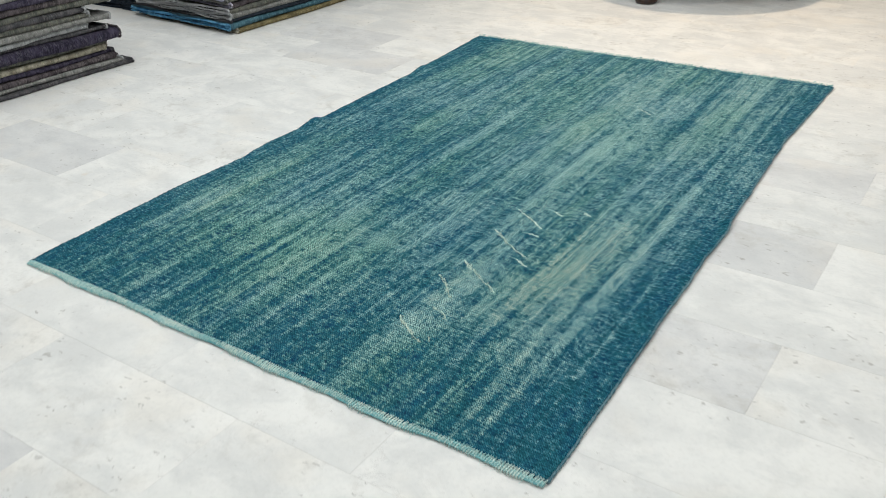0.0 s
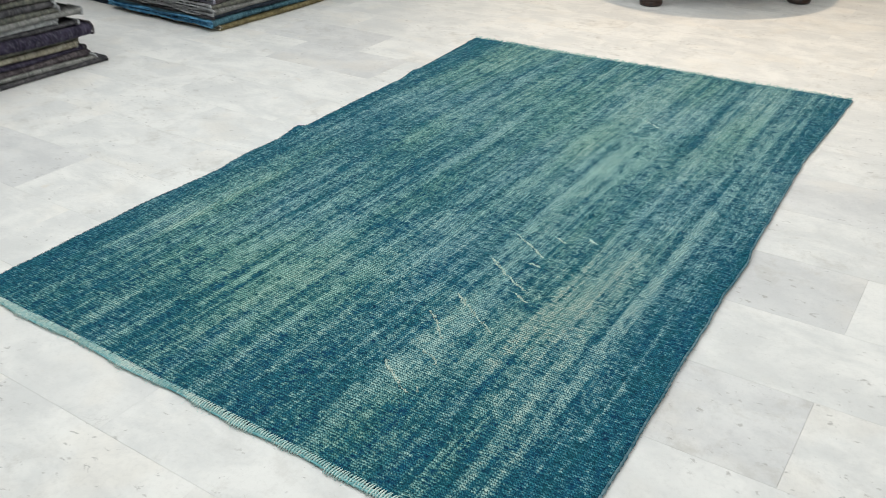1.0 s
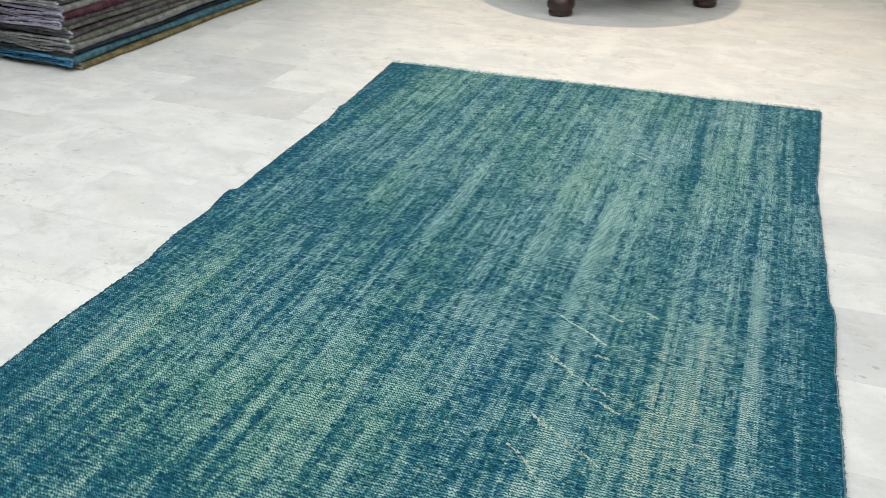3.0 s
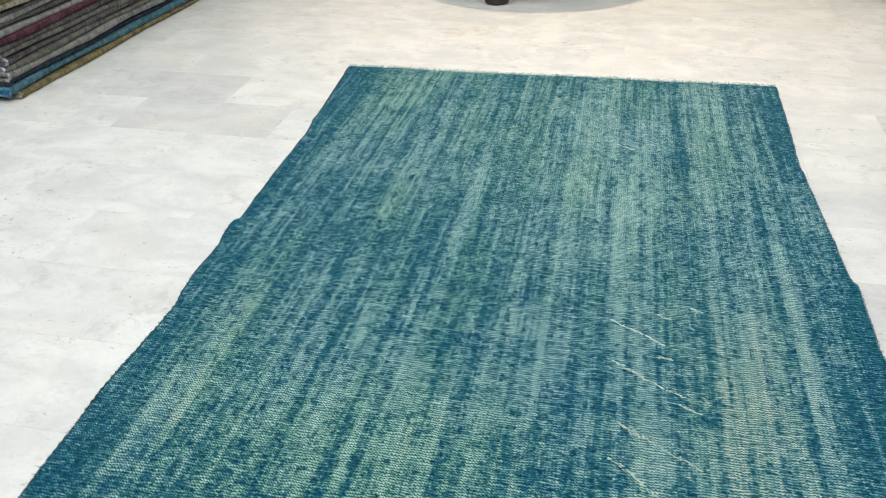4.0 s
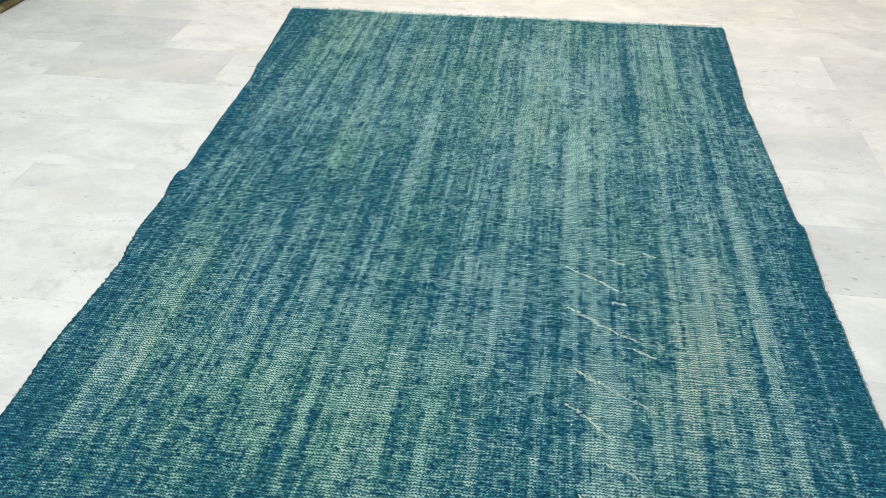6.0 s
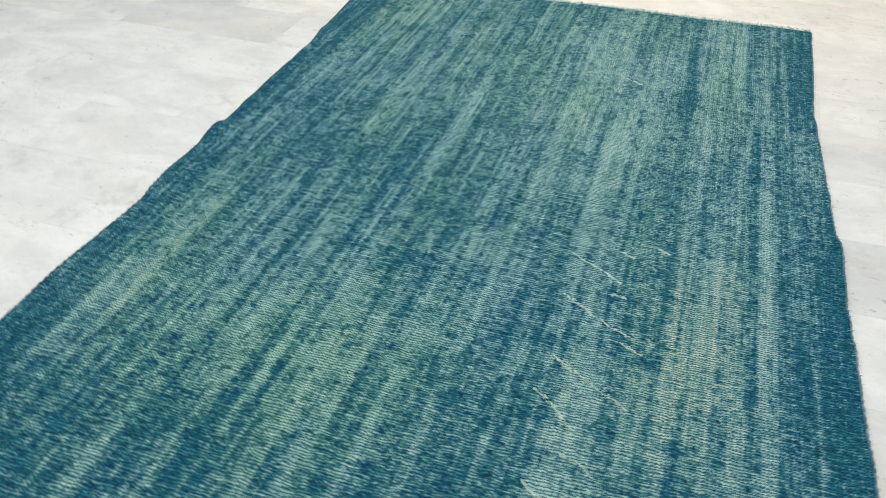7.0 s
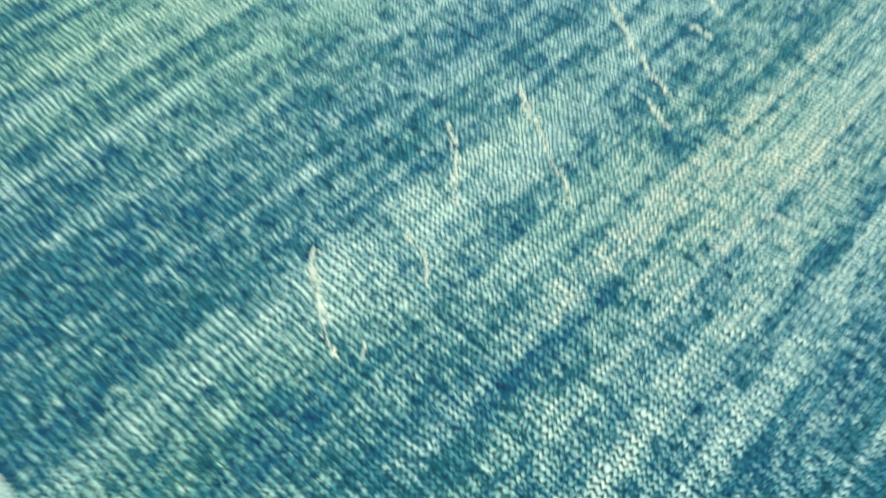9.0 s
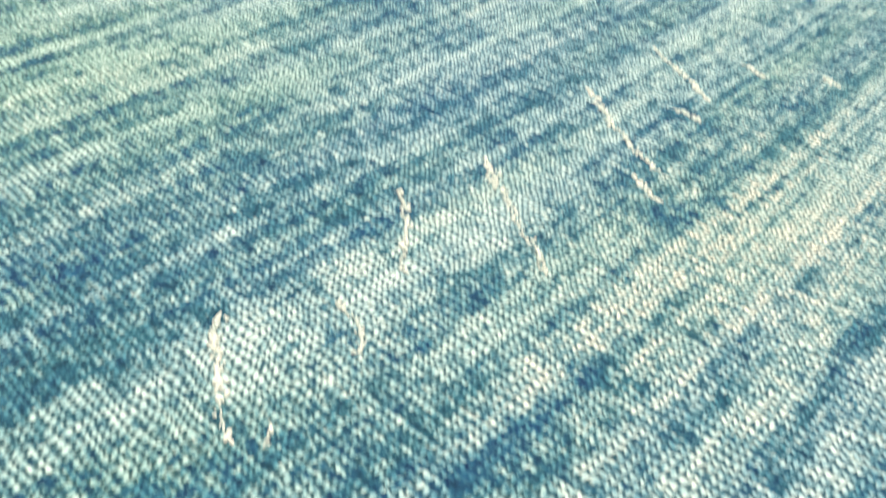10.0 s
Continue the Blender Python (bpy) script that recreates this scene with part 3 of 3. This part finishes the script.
stack((
    ("charcoal", 0.020, 0.015, "charcoal", 0.0), ("grey", 0.018, 0.005, "silver", 0.04), ("mauve", 0.028, 0.0, "grey", 0.08), ("plum", 0.020, -0.008, "charcoal", 0.08),
    ("cream", 0.028, -0.012, "silver", 0.10), ("moss", 0.018, -0.02, "grey", 0.09), ("plum", 0.050, 0.004, "mauve", 0.02), ("charcoal", 0.018, -0.01, "silver", 0.09),
    ("silver", 0.026, -0.015, "silver", 0.18), ("grey", 0.028, 0.0, "silver", 0.06), ("moss", 0.024, -0.004, "silver", 0.16), ("charcoal", 0.028, 0.0, "silver", 0.18),
    ("moss", 0.028, 0.008, "silver", 0.05), ("mauve", 0.030, 0.0, "silver", 0.09), ("plum", 0.028, 0.006, "silver", 0.12), ("grey", 0.030, 0.0, "silver", 0.06),
    ("charcoal", 0.030, 0.0, "grey", 0.10), ("moss", 0.030, 0.0, "grey", 0.08),
), -1.505, -0.35, 1.515, 0.85, 1, "carpets in the near stack", "tall stack", -0.048)
stack((
    ("gold", 0.024, 0.015, "cream", 0.0), ("blue", 0.030, 0.0, "sky", 0.0), ("navy", 0.022, -0.010, "charcoal", 0.0), ("grey", 0.032, -0.008, "silver", 0.0),
    ("moss", 0.024, -0.010, "silver", 0.0), ("mauve", 0.026, -0.014, "lilac", 0.0), ("moss", 0.022, -0.010, "grey", 0.0), ("mauve", 0.026, -0.016, "lilac", 0.0), ("wine", 0.030, -0.014, "lilac", 0.0),
    ("grey", 0.028, -0.018, "lilac", 0.0), ("charcoal", 0.018, -0.02, "silver", 0.0), ("grey", 0.020, -0.02, "lilac", 0.0), ("charcoal", 0.020, -0.022, "grey", 0.0),
    ("cream", 0.030, -0.02, "cream", 0.0), ("gold", 0.028, -0.02, "cream", 0.0), ("charcoal", 0.026, -0.02, "grey", 0.0), ("grey", 0.030, -0.02, "grey", 0.0),
), -1.335, 2.15, 4.3, 0.86, 2, "carpets in the far stack", "wide stack", -0.045)
stack((
    ("navy", 0.05, 0.0, "navy", 0.0), ("navy", 0.05, 0.0, "navy", 0.0), ("wine", 0.05, 0.0, "navy", 0.0), ("navy", 0.05, 0.0, "navy", 0.0), ("charcoal", 0.05, 0.0, "navy", 0.0), ("navy", 0.05, 0.0, "navy", 0.0),
), -2.28, 2.25, 4.2, 0.85, 3, "dark carpets by the wall", "dark stack", 0.0)


# ---- round table ----
def wood(name, a, c):
    m, nt, b = material(name, 0.32)
    g = Graph(nt)
    p = g.own()
    n = g.noise(g.scaled(p, 14, 14, 2.5), 3.0, 5, 0.6, 1.5)
    nt.links.new(g.mix(g.step(n, 0.35, 0.65), a, c), b.inputs["Base Color"])
    g.bump(b, n, 0.1, 0.002)
    return m


DARK_WOOD = wood("dark_varnished_wood", (0.010, 0.006, 0.005), (0.045, 0.019, 0.012))


def turned(profile, sides=28):
    verts, faces = [], []
    for r_, z_ in profile:
        for k in range(sides):
            a = math.tau * k / sides
            verts.append((r_ * math.cos(a), r_ * math.sin(a), z_))
    for i in range(len(profile) - 1):
        for k in range(sides):
            j = (k + 1) % sides
            faces.append((i * sides + k, i * sides + j, (i + 1) * sides + j, (i + 1) * sides + k))
    faces.append(tuple(range(sides))[::-1])
    faces.append(tuple(range((len(profile) - 1) * sides, len(profile) * sides)))
    return verts, faces


table = tagged(new("round_table"), "low round dark wooden table on turned feet", "table")
table.location = (0.50, 4.46, 0)
LEG = [(0.050, 0.0), (0.062, 0.004), (0.066, 0.016), (0.064, 0.026), (0.060, 0.030), (0.071, 0.040), (0.076, 0.058), (0.073, 0.078), (0.060, 0.094), (0.046, 0.104), (0.052, 0.112), (0.050, 0.120), (0.040, 0.150), (0.046, 0.250), (0.055, 0.300), (0.055, 0.365)]
leg_mesh = mesh("leg", *turned(LEG), [DARK_WOOD], True)
for k in range(4):
    a = radians(-103 + 97 * k if k < 2 else -103 + 90 * k)
    leg = child("leg", leg_mesh, table)
    leg.location = (0.575 * math.cos(a), 0.575 * math.sin(a), 0)
TOP = [(0.40, 0.345), (0.55, 0.345), (0.615, 0.352), (0.62, 0.362), (0.62, 0.40), (0.645, 0.408), (0.650, 0.420), (0.645, 0.432), (0.63, 0.438)]
child("tabletop", mesh("tabletop", *turned(TOP, 72), [DARK_WOOD], True), table)

tagged(table, group="low tables")
copy_thing(table, pose(2.95, 4.52, 0, rz=-38))

# ---- marble tiles, the pieces of the floor ----
ROW, LONG, JOINT = 0.305, 0.62, 0.0004


def tile_mesh(name, mat_):
    hx, hy, c, d = LONG / 2 - JOINT / 2, ROW / 2 - JOINT / 2, 0.0005, 0.0002
    v = [(sx * hx, sy * hy, -0.0055) for sx, sy in ((-1, -1), (1, -1), (1, 1), (-1, 1))]
    v += [(sx * hx, sy * hy, -d) for sx, sy in ((-1, -1), (1, -1), (1, 1), (-1, 1))]
    v += [(sx * (hx - c), sy * (hy - c), 0.0) for sx, sy in ((-1, -1), (1, -1), (1, 1), (-1, 1))]
    f = [(8, 9, 10, 11)]
    for a in (0, 4):
        f += [(a + k, a + (k + 1) % 4, a + 4 + (k + 1) % 4, a + 4 + k) for k in range(4)]
    return mesh(name, v, f, [mat_])


TILES = {0: tile_mesh("tile", WHITE_MARBLE), 1: tile_mesh("tile", GREY_MARBLE)}
# rows and columns of the tiles that are plainly greyer than the rest
GREYS = {(4, -1), (5, -2), (-1, -2), (3, 2), (1, 2), (-1, 2), (5, 3), (-5, 0), (-4, -1)}
LEAN = radians(-0.35)
rng = random.Random(12)
rest, near_count = Pile(), 0
base = Matrix.Translation((0.75, 1.5, 0)) @ Matrix.Rotation(LEAN, 4, "Z") @ Matrix.Translation((-0.75, -1.5, 0))
for row in range(-14, 21):
    for col in range(-8, 8):
        cx = (-0.81 if row % 2 == 0 else -0.49) + LONG * (col + 1) + LONG / 2
        cy = 0.742 + ROW * row + ROW / 2
        place = base @ Matrix.Translation((cx, cy, 0))
        q = place.translation
        if not (X0 - 0.33 < q.x < X1 + 0.33 and Y0 - 0.2 < q.y < Y1 + 0.2):
            continue
        grey = (row, col) in GREYS
        if -2.6 < q.x < 3.4 and -1.2 < q.y < 5.4 and near_count < 300:
            near_count += 1
            ob = child("tile", TILES[1 if grey else 0], floor)
            ob.matrix_local = place @ Matrix.Translation((0, 0, rng.uniform(-0.0002, 0.0)))
        else:
            me = TILES[0]
            rest.add([place @ v.co for v in me.vertices], [tuple(f.vertices) for f in me.polygons])
child("tiles_beyond", mesh("tiles_beyond", rest.verts, rest.faces, [FAR_MARBLE]), floor, "white marble tiles", "stuff")
